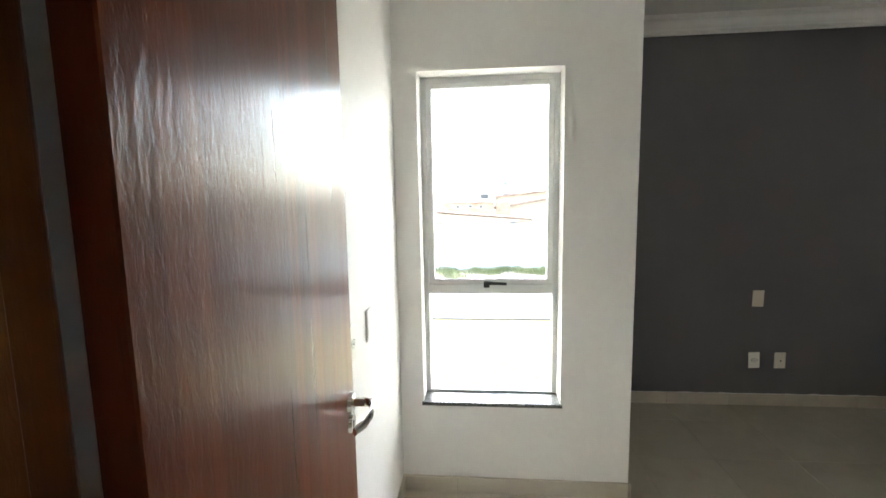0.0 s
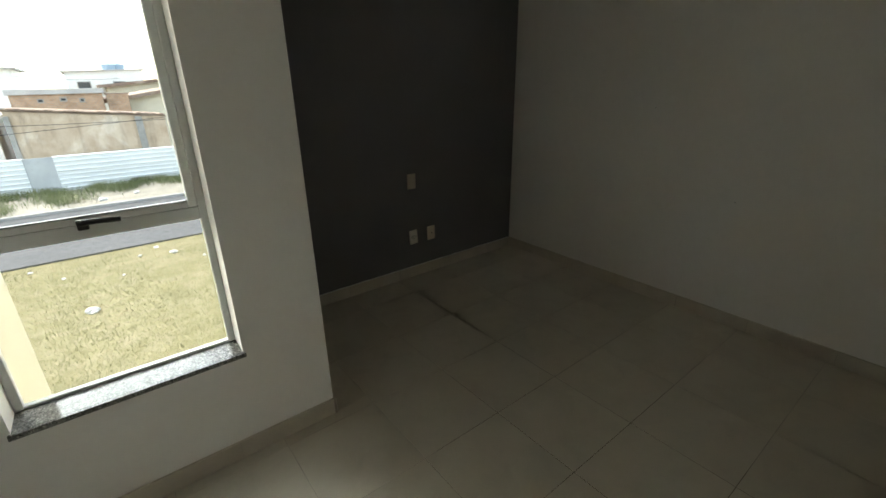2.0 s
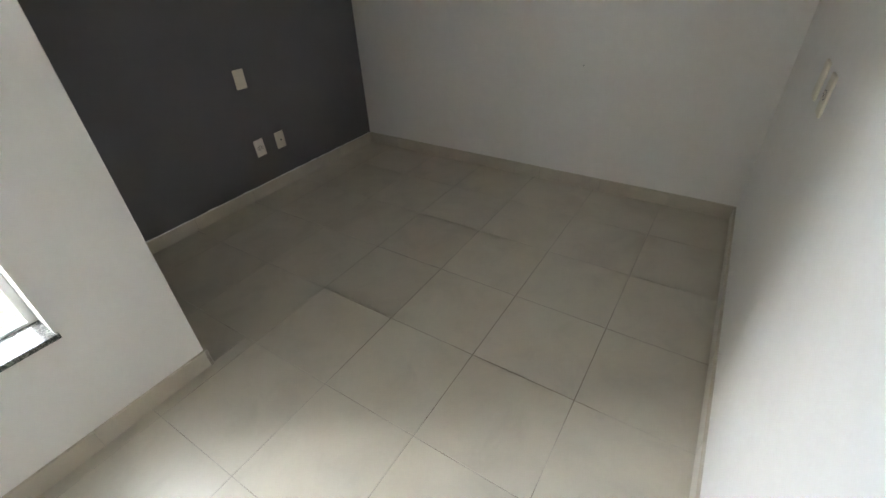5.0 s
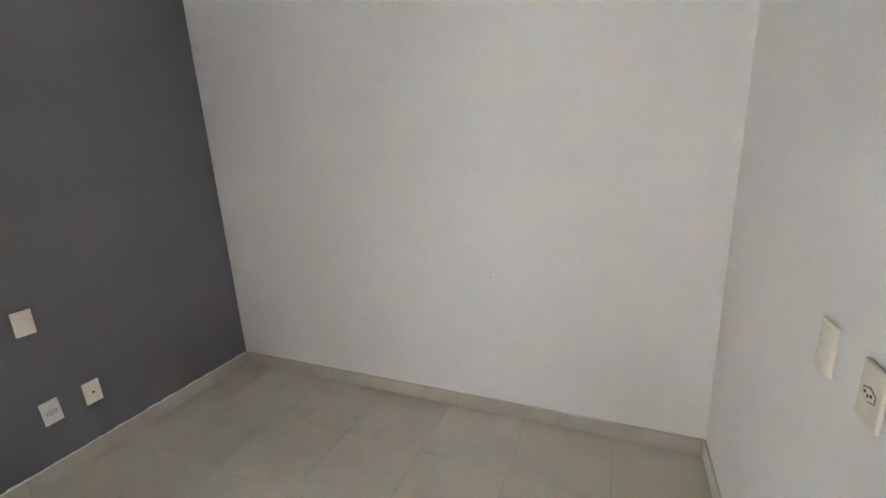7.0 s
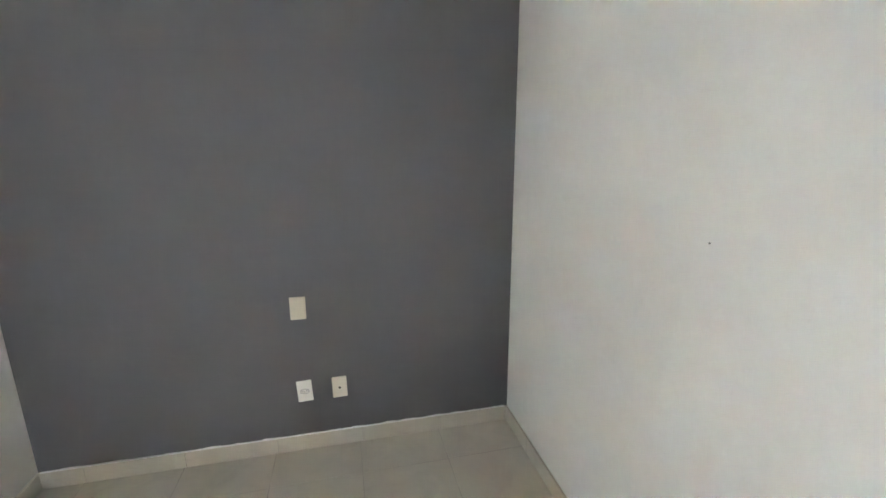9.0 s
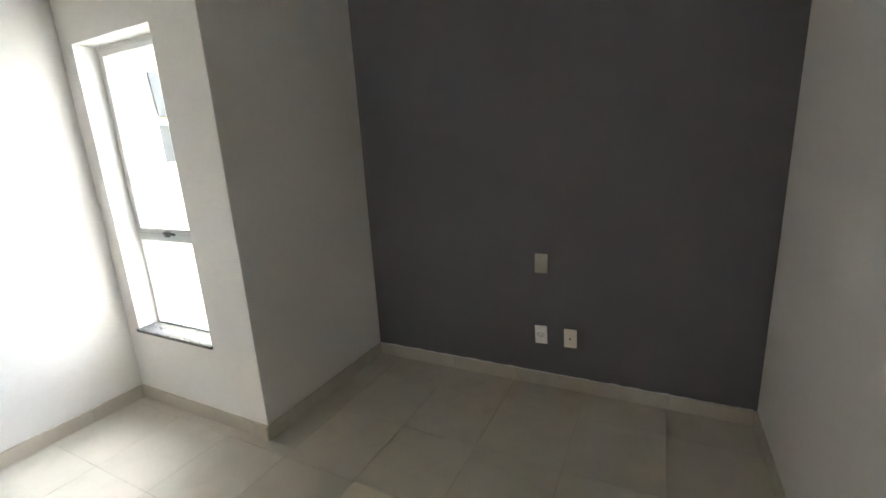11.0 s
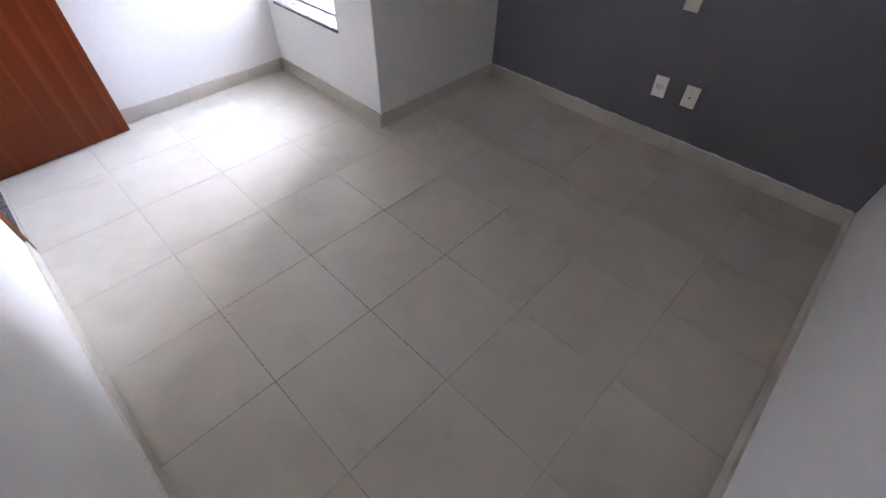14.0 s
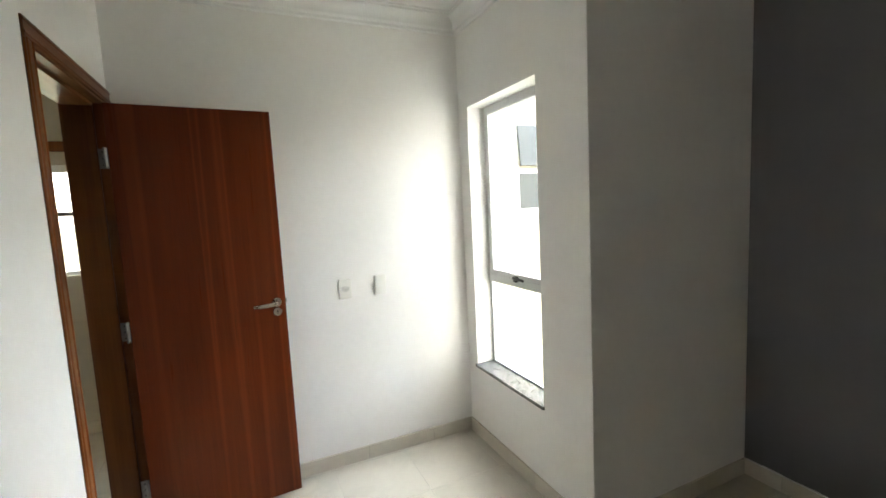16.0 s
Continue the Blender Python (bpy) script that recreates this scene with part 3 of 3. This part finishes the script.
bm_box(bm, HX0 - 0.08, hy0 + 0.03, 1.635, HX0 - 0.04, hy1 - 0.03, 1.665)
part("window_frame", bm, M_ALU, window_2)
for z0, z1 in ((hz0 + 0.028, 1.637), (1.663, hz1 - 0.048)):
    p = part("pane", box(HX0 - 0.062, hy0 + 0.028, z0, HX0 - 0.058, hy1 - 0.028, z1), M_GLASS, window_2)
    p.visible_shadow = False
structure("trim_hall_board", box(HX0, hy0 - 0.1, 2.09, HX0 + 0.02, hy1 + 0.1, 2.16, 0.003), M_FRAME, "brown wooden board above the hall window", "trim")

# ---- outside: house front, lawn, road, fence, houses ----
structure("house_front_wall", box(-0.11, TH, GROUND, 0.04, 1.13, 3.4), M_OUT, "cream rendered outside fin wall beside the window", "wall")
bm = box(-1.6, -3.6, GROUND, XJ - TH - 0.001, TH - 0.002, -0.151)
bm_box(bm, XJ - TH, -3.6, GROUND, XE + TH, YG + TH, -0.151)
structure("house_base", bm, M_OUT, "cream rendered base of the house", "wall")
bm = box(-1.75, -3.7, CEIL + 0.151, XJ - TH, TH, CEIL + 0.3)
bm_box(bm, XJ - TH, -3.7, CEIL + 0.151, XE + 0.3, YG + TH, CEIL + 0.3)
structure("house_roof", bm, M_OUT, "flat concrete house roof", "roof")
window_3 = thing("window_3", pose(0.04, 0.40, 1.50), "small outside awning window, tilted open", "window", kind="structure")
bm = box(0.0, 0.0, 0.0, 0.012, 0.025, 0.6)
bm_box(bm, 0.0, 0.475, 0.0, 0.012, 0.5, 0.6)
bm_box(bm, 0.0, 0.025, 0.0, 0.012, 0.475, 0.025)
bm_box(bm, 0.0, 0.025, 0.27, 0.012, 0.475, 0.3)
bm_box(bm, 0.0, 0.025, 0.575, 0.012, 0.475, 0.6)
part("window_frame", bm, M_ALU, window_3)
part("pane", box(0.002, 0.025, 0.025, 0.006, 0.475, 0.27), M_FROST, window_3, "frosted grey lower pane")
part("sash", box(0.0, 0.01, -0.28, 0.012, 0.49, 0.0, 0.002), M_FROST, window_3, "tilted open upper sash", m=Matrix.Translation((0.014, 0, 0.595)) @ Matrix.Rotation(radians(-7), 4, "Y"))

bm = bmesh.new()
bmesh.ops.create_grid(bm, x_segments=60, y_segments=60, size=1)
for v in bm.verts:
    v.co.x = math.copysign(abs(v.co.x) ** 2.2 * 600, v.co.x)
    v.co.y = math.copysign(abs(v.co.y) ** 2.2 * 600, v.co.y)
    v.co.z = GROUND - (0.02 if 13.0 < v.co.y < 20 else 0.0) - 0.03
structure("ground", bm, M_LAWN, "dry yellowish lawn sloping to the road", "lawn")
structure("road", box(-150, 13.5, GROUND - 0.1, 150, 19.6, GROUND + 0.01), M_ASPHALT, "worn grey asphalt road", "road")
structure("kerb", box(-150, 19.6, GROUND - 0.1, 150, 19.75, GROUND + 0.13, 0.02), M_CONCRETE, "pale concrete kerb", "kerb")
structure("verge", box(-150, 19.75, GROUND - 0.1, 150, 24.6, GROUND + 0.09), M_VERGE, "sandy verge with weeds", "verge")


def blades(name, count, area, height, spread, material, label, category, clump=None, wide=0.06):
    """Many small tapered blades in one mesh."""
    rng = random.Random(len(name) + count)
    verts, faces = [], []
    for i in range(count):
        if clump:
            cx, cy, rad = clump[rng.randrange(len(clump))]
            x, y = rng.gauss(cx, rad), min(23.9, cy + rng.gauss(0, 0.45))
        else:
            x, y = rng.uniform(area[0], area[1]), area[2] + (area[3] - area[2]) * rng.random() ** 1.2
        z = area[4]
        h = height * rng.uniform(0.4, 1.3)
        a = rng.uniform(0, 2 * math.pi)
        lx, ly = math.cos(a) * spread * rng.uniform(0.3, 1), math.sin(a) * spread * rng.uniform(0.3, 1)
        wx, wy = -math.sin(a) * h * wide, math.cos(a) * h * wide
        k = len(verts)
        verts += [(x - wx, y - wy, z), (x + wx, y + wy, z), (x + lx * 0.5 + wx * 0.8, y + ly * 0.5 + wy * 0.8, z + h * 0.65), (x + lx * 0.5 - wx * 0.8, y + ly * 0.5 - wy * 0.8, z + h * 0.65), (x + lx, y + ly, z + h)]
        faces += [(k, k + 1, k + 2, k + 3), (k + 3, k + 2, k + 4)]
    me = bpy.data.meshes.new(name)
    me.from_pydata(verts, [], faces)
    me.materials.append(material)
    return tagged(new(name, me), label, category, kind="stuff")


blades("lawn_grass", 150000, (-3.6, 5.0, 3.0, 13.6, GROUND - 0.03), 0.045, 0.05, M_GRASS, "short dry yellow-green lawn grass", "grass")
rngw = random.Random(5)
blades("fence_weeds", 14000, (0, 0, 0, 0, GROUND + 0.08), 0.27, 0.22, M_WEED, "green weeds along the foot of the fence", "weeds",
       [(x, rngw.uniform(20.5 if x < -0.6 else 22.5, 23.9), rngw.uniform(0.15, 0.55)) for x in (rngw.uniform(-4.6, 5) for _ in range(38))], 0.022)


def stone(x, y, z, r, seed):
    bm = bmesh.new()
    bmesh.ops.create_icosphere(bm, subdivisions=2, radius=r)
    for v in bm.verts:
        v.co *= 1 + 0.55 * noise.noise(v.co * 1.6 / r + Vector((seed, 0, 0)))
        v.co.z *= 0.55
    ob = new("stone", mesh_of("stone", bm, M_STONE))
    ob.matrix_basis = pose(x, y, z + r * 0.3, 0, 0, seed * 40)
    tagged(ob, "pale loose stone lying outside", "stone", "loose stones")


for i, (x, y, r) in enumerate(((-0.36, 9.3, 0.12), (1.2, 13.0, 0.07), (0.75, 12.5, 0.05), (1.55, 12.2, 0.09), (-1.6, 12.9, 0.06), (2.2, 11.4, 0.05), (-0.9, 11.9, 0.045), (0.3, 11.2, 0.04))):
    stone(x, y, GROUND - 0.03, r, i + 1)
stone(0.2, 20.6, GROUND + 0.09, 0.16, 9)
stone(1.4, 21.2, GROUND + 0.09, 0.12, 8)

# corrugated fence
fence = thing("fence", pose(0, 24.0, GROUND), "white corrugated metal sheet fence with a grey gate panel", "fence", kind="structure")


def sheet(x0, x1, z0, z1, ribs, material, name, y=0.0):
    bm = bmesh.new()
    prof = []
    step = (z1 - z0) / ribs
    for i in range(ribs):
        b = z0 + i * step
        prof += [(0.0, b), (0.0, b + step * 0.62), (-0.06, b + step * 0.74), (-0.06, b + step * 0.84)]
    prof.append((0.0, z1))
    ring = prof + [(d + 0.006, z) for d, z in reversed(prof)]
    a = [bm.verts.new((x0, y + d, z)) for d, z in ring]
    c = [bm.verts.new((x1, y + d, z)) for d, z in ring]
    for i in range(len(ring)):
        k = (i + 1) % len(ring)
        bm.faces.new((a[i], c[i], c[k], a[k]))
    part(name, bm, material, fence)


sheet(-3.98, -2.16, 0.05, 0.84, 4, M_SHEET, "metal_sheet")
sheet(-3.95, -2.16, 0.83, 1.64, 4, M_SHEET, "metal_sheet", -0.03)
for k in range(5):
    x0 = -1.16 + k * 2.3
    sheet(x0, x0 + 2.34, 0.05, 0.84, 4, M_SHEET, "metal_sheet", -0.006 * (k % 2))
    sheet(x0, x0 + 2.34, 0.83, 1.64, 4, M_SHEET, "metal_sheet", -0.03 - 0.006 * (k % 2))
part("gate_panel", box(-2.14, -0.05, 0.03, -1.17, -0.02, 1.62, 0.005), M_GATE, fence, "plain grey metal gate panel")
for x in (-4.0, -2.15, -1.165, 1.15, 3.45, 5.75, 8.05, 10.35):
    part("post", box(x - 0.03, 0.01, 0.0, x + 0.03, 0.07, 1.62, 0.004), M_GATE, fence)


# far houses
def house(name, x0, x1, y0, y1, zl, zr, wall, roof, label, windows=(), over=0.25, thick=0.12):
    """Walls with a top sloping from zl to zr along x, an overhanging roof and windows on the front."""
    t = thing(name, pose((x0 + x1) / 2, y0, GROUND), label, "house", "houses behind the fence")
    cx, w, d = (x0 + x1) / 2, (x1 - x0) / 2, y1 - y0
    bm = box(-w, 0, 0, w, d, 1)
    for v in bm.verts:
        if v.co.z > 0.5:
            v.co.z = (zl if v.co.x < 0 else zr) - GROUND
    part("wall", bm, wall, t)
    bm = box(-w - over, -over, 0, w + over, d + over, thick)
    slope = (zr - zl) / (x1 - x0)
    for v in bm.verts:
        v.co.z += (zl + zr) / 2 - GROUND + slope * v.co.x
    part("roof", bm, roof, t)
    for wx, wz, ww, wh in windows:
        win = part("window", box(wx - cx - ww / 2 - 0.06, -0.04, wz - GROUND - 0.06, wx - cx + ww / 2 + 0.06, 0.02, wz - GROUND + wh + 0.06), M_CONCRETE, t)
        part("pane", box(wx - cx - ww / 2, -0.06, wz - GROUND, wx - cx + ww / 2, -0.03, wz - GROUND + wh), M_DARKPANE, win)
    return t


tan = house("house", -2.42, 3.6, 25.6, 29.0, 0.62, 0.10, M_TAN, M_ROOF, "low tan rendered house with a sloping roof", [], 0.06, 0.07)
part("pier", box(1.72, -0.12, 0.0, 2.02, 0.02, 3.05, 0.01), M_CONCRETE, tan, "grey concrete pier")
rngh = random.Random(21)
bm = bmesh.new()
for k in range(38):
    x = -3.02 + k * 0.158
    z = 0.62 - 0.52 * (x + 3.01) / 6.02 - GROUND + 0.07
    bm_box(bm, x, -0.1 + rngh.uniform(-0.02, 0.02), z, x + 0.15, 0.12, z + rngh.uniform(0.03, 0.075))
part("coping", bm, M_ROOF, tan, "ragged row of old clay coping tiles")
part("pier", box(-3.05, -0.10, 0.0, -2.85, 0.02, 3.3, 0.01), M_CONCRETE, tan, "stained concrete corner pier")
house("brick_house", -2.5, 1.4, 30.5, 36.0, 1.22, 1.24, M_BRICK, M_FIBRE, "raw brick upper storey under a pale slab roof", [(-1.3, 0.86, 0.16, 0.1), (-0.35, 0.9, 0.2, 0.1), (0.45, 0.84, 0.14, 0.12)], 0.12, 0.26)
house("brick_house", 1.56, 2.6, 30.6, 30.9, 1.16, 1.16, M_BRICK, M_ROOF, "raw brick annexe with a thin clay roof", [], 0.06, 0.07)
house("white_building", -0.2, 4.6, 42.0, 50.0, 2.6, 2.75, M_WHITEHOUSE, M_FIBRE, "white rendered two storey building further off", [(0.8, 1.3, 0.7, 0.6), (3.0, 1.3, 0.7, 0.6)], 0.2, 0.1)
house("cream_house", 1.9, 9.0, 31.5, 38.0, 0.75, 1.9, M_CREAM, M_ROOF, "cream house under a weathered clay roof", [], 0.5, 0.2)
house("far_house", 2.0, 9.5, 40.0, 46.0, 1.55, 2.3, M_CREAM, M_ROOF, "house with a brown clay roof behind", [], 0.5, 0.2)
house("white_house", -9.5, -3.0, 27.0, 34.0, 0.25, 0.32, M_WHITEHOUSE, M_FIBRE, "white rendered single storey house", [(-4.6, -1.6, 0.9, 0.9)], 0.4, 0.1)
house("tall_white_house", -12.0, -2.9, 40.0, 48.0, 3.0, 2.75, M_WHITEHOUSE, M_FIBRE, "taller white house behind", [(-4.4, 1.9, 0.8, 0.1)], 0.3, 0.12)
for x, y, z in ((2.6, 44.0, 2.80), (3.3, 45.0, 2.84)):
    bm = bm_cyl(bmesh.new(), (0, 0, 0), (0, 0, 0.42), 0.42, 0.5, 20)
    t = thing("water_tank", pose(x, y, z), "blue plastic roof water tank", "water tank", "roof tanks")
    part("tank", bm, M_TANK, t)
    part("lid", bm_cyl(bmesh.new(), (0, 0, 0.42), (0, 0, 0.52), 0.5, 0.2, 20), M_TANK, t)


def cable(points, label):
    bm = bm_tube(bmesh.new(), points, [0.013] * len(points), 6)
    tagged(new("cable", mesh_of("cable", bm, M_CABLE)), label, "cable", "overhead cables")


for a, b, sag in (((-12, 23.0, 0.52), (14, 23.4, 0.35), 0.35), ((-12, 23.1, -0.75), (14, 23.3, 1.0), 0.1), ((-4.0, 40.0, 2.5), (3.4, 42.1, 2.2), 0.25)):
    a, b = Vector(a), Vector(b)
    cable([a.lerp(b, k / 16) - Vector((0, 0, sag * 4 * (k / 16) * (1 - k / 16))) for k in range(17)], "black overhead cable across the street")

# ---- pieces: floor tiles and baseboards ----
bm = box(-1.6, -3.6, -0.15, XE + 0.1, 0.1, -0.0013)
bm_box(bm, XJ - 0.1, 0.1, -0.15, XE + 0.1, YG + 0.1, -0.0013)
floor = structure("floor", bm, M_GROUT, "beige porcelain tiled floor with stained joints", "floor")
TX, TY, X0, Y0, GAP = 0.4450, 0.4510, 1.806, -0.517, 0.0027
shared = {}


def tile_mesh(w, d):
    key = (round(w, 4), round(d, 4))
    if key not in shared:
        shared[key] = mesh_of("tile", box(-w / 2, -d / 2, -0.009, w / 2, d / 2, 0.0, 0.0008), M_TILE)
    return shared[key]


def lay(x0, x1, y0, y1):
    if x1 - x0 < 0.012 or y1 - y0 < 0.012:
        return
    ob = new("tile", tile_mesh(x1 - x0, y1 - y0))
    ob.parent = floor
    ob.location = ((x0 + x1) / 2, (y0 + y1) / 2, 0.0)


for i in range(-8, 6):
    for j in range(-7, 5):
        x0, x1 = X0 + i * TX + GAP / 2, X0 + (i + 1) * TX - GAP / 2
        y0, y1 = Y0 + j * TY + GAP / 2, Y0 + (j + 1) * TY - GAP / 2
        room = (max(x0, 0.0), min(x1, XE), max(y0, -1.885), min(y1, 0.0 if x1 < XJ - 0.1 else YG))
        if x0 < XJ < x1 and y1 > 0:
            lay(max(x0, 0.0), min(x1, XE), max(y0, -1.885), min(y1, 0.0))
            lay(XJ, min(x1, XE), max(y0, 0.0 + GAP), min(y1, YG))
        else:
            lay(*room)
        lay(max(x0, HX0), min(x1, HX1), max(y0, HY0), min(y1, yb - 0.004))


def baseboard(name, ax, ay, bx, by, first, h=BASE):
    """Tile strips along the wall from a to b, standing on the left of the way."""
    a, b = Vector((ax, ay)), Vector((bx, by))
    d = (b - a).normalized()
    total = (b - a).length
    root = thing(name, Matrix.Translation((ax, ay, 0)) @ Matrix.Rotation(math.atan2(d.y, d.x), 4, "Z"), "beige tile baseboard strip along the wall", "baseboard", kind="structure")
    s, cut = 0.0, first
    while s < total - 0.004:
        e = min(total, cut)
        key = ("b", round(e - s, 3))
        if key not in shared:
            shared[key] = mesh_of("baseboard_tile", box(0.001, -0.006, 0.0005, e - s - 0.001, 0.011, h, 0.0015), M_TILE)
        ob = new("baseboard_tile", shared[key])
        ob.parent, ob.location = root, (s, 0, 0)
        s, cut = e, cut + 0.446
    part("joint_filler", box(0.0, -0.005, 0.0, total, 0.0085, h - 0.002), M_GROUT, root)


baseboard("baseboard_south", 0.919, y_south(0.919), XE, y_south(XE), 0.44)
baseboard("baseboard_east", XE, y_south(XE) + 0.011, XE, YG, 0.36)
baseboard("baseboard_accent", XE - 0.011, YG, XJ, YG, 0.40)
baseboard("baseboard_jog", XJ, YG - 0.011, XJ, -0.011, 0.44)
baseboard("baseboard_window", XJ, 0.0, 0.0, 0.0, 0.44)
baseboard("baseboard_west", 0.0, -0.011, 0.0, y_south(0), 0.29)
baseboard("baseboard_hall", HX0, yb, HX0, HY0, 0.3)


def caulk(x0, x1, y, z):
    """A ragged line of filler where the grey paint stops above the baseboard."""
    rng = random.Random(3)
    bm = bmesh.new()
    x, rows = x0, []
    while x < x1:
        h = 0.001 + max(0.0, 0.009 * noise.noise(Vector((x * 11, 0, 0))) + rng.uniform(-0.002, 0.0035))
        rows.append([bm.verts.new(q) for q in ((x, y + 0.002, z), (x, y - 0.0118, z), (x, y - 0.0118, z + h * 0.5), (x, y - 0.002, z + h), (x, y + 0.002, z + h))])
        x += rng.uniform(0.006, 0.03)
    for a, b in zip(rows, rows[1:]):
        for k in range(4):
            bm.faces.new((a[k], b[k], b[k + 1], a[k + 1]))
    return bm


structure("trim_caulk", caulk(XJ + 0.012, XE - 0.012, YG, BASE), M_CEIL, "ragged white filler line above the baseboard", "filler")


def paint_gap(x, y, z0, z1):
    """A thin ragged strip, coloured as the shade in the crack between the frame's edge and the wall paint."""
    rng = random.Random(11)
    bm = bmesh.new()
    z, rows = z0, []
    while z < z1:
        w = max(0.0006, 0.0022 + 0.003 * noise.noise(Vector((0, 3, z * 7))) + rng.uniform(-0.0008, 0.0012))
        rows.append([bm.verts.new(q) for q in ((x - 0.001, y - 0.003, z), (x - 0.001, y + 0.0012, z), (x + w, y + 0.0012, z), (x + w, y - 0.003, z))])
        z += rng.uniform(0.01, 0.04)
    for a, b in zip(rows, rows[1:]):
        for k in range(3):
            bm.faces.new((a[k], b[k], b[k + 1], a[k + 1]))
    return bm


structure("trim_frame_gap", paint_gap(0.918, y_south(0.919), BASE, 2.15), M_PLASTIC_DARK, "ragged black strip for the shade in the crack beside the door frame", "crack")
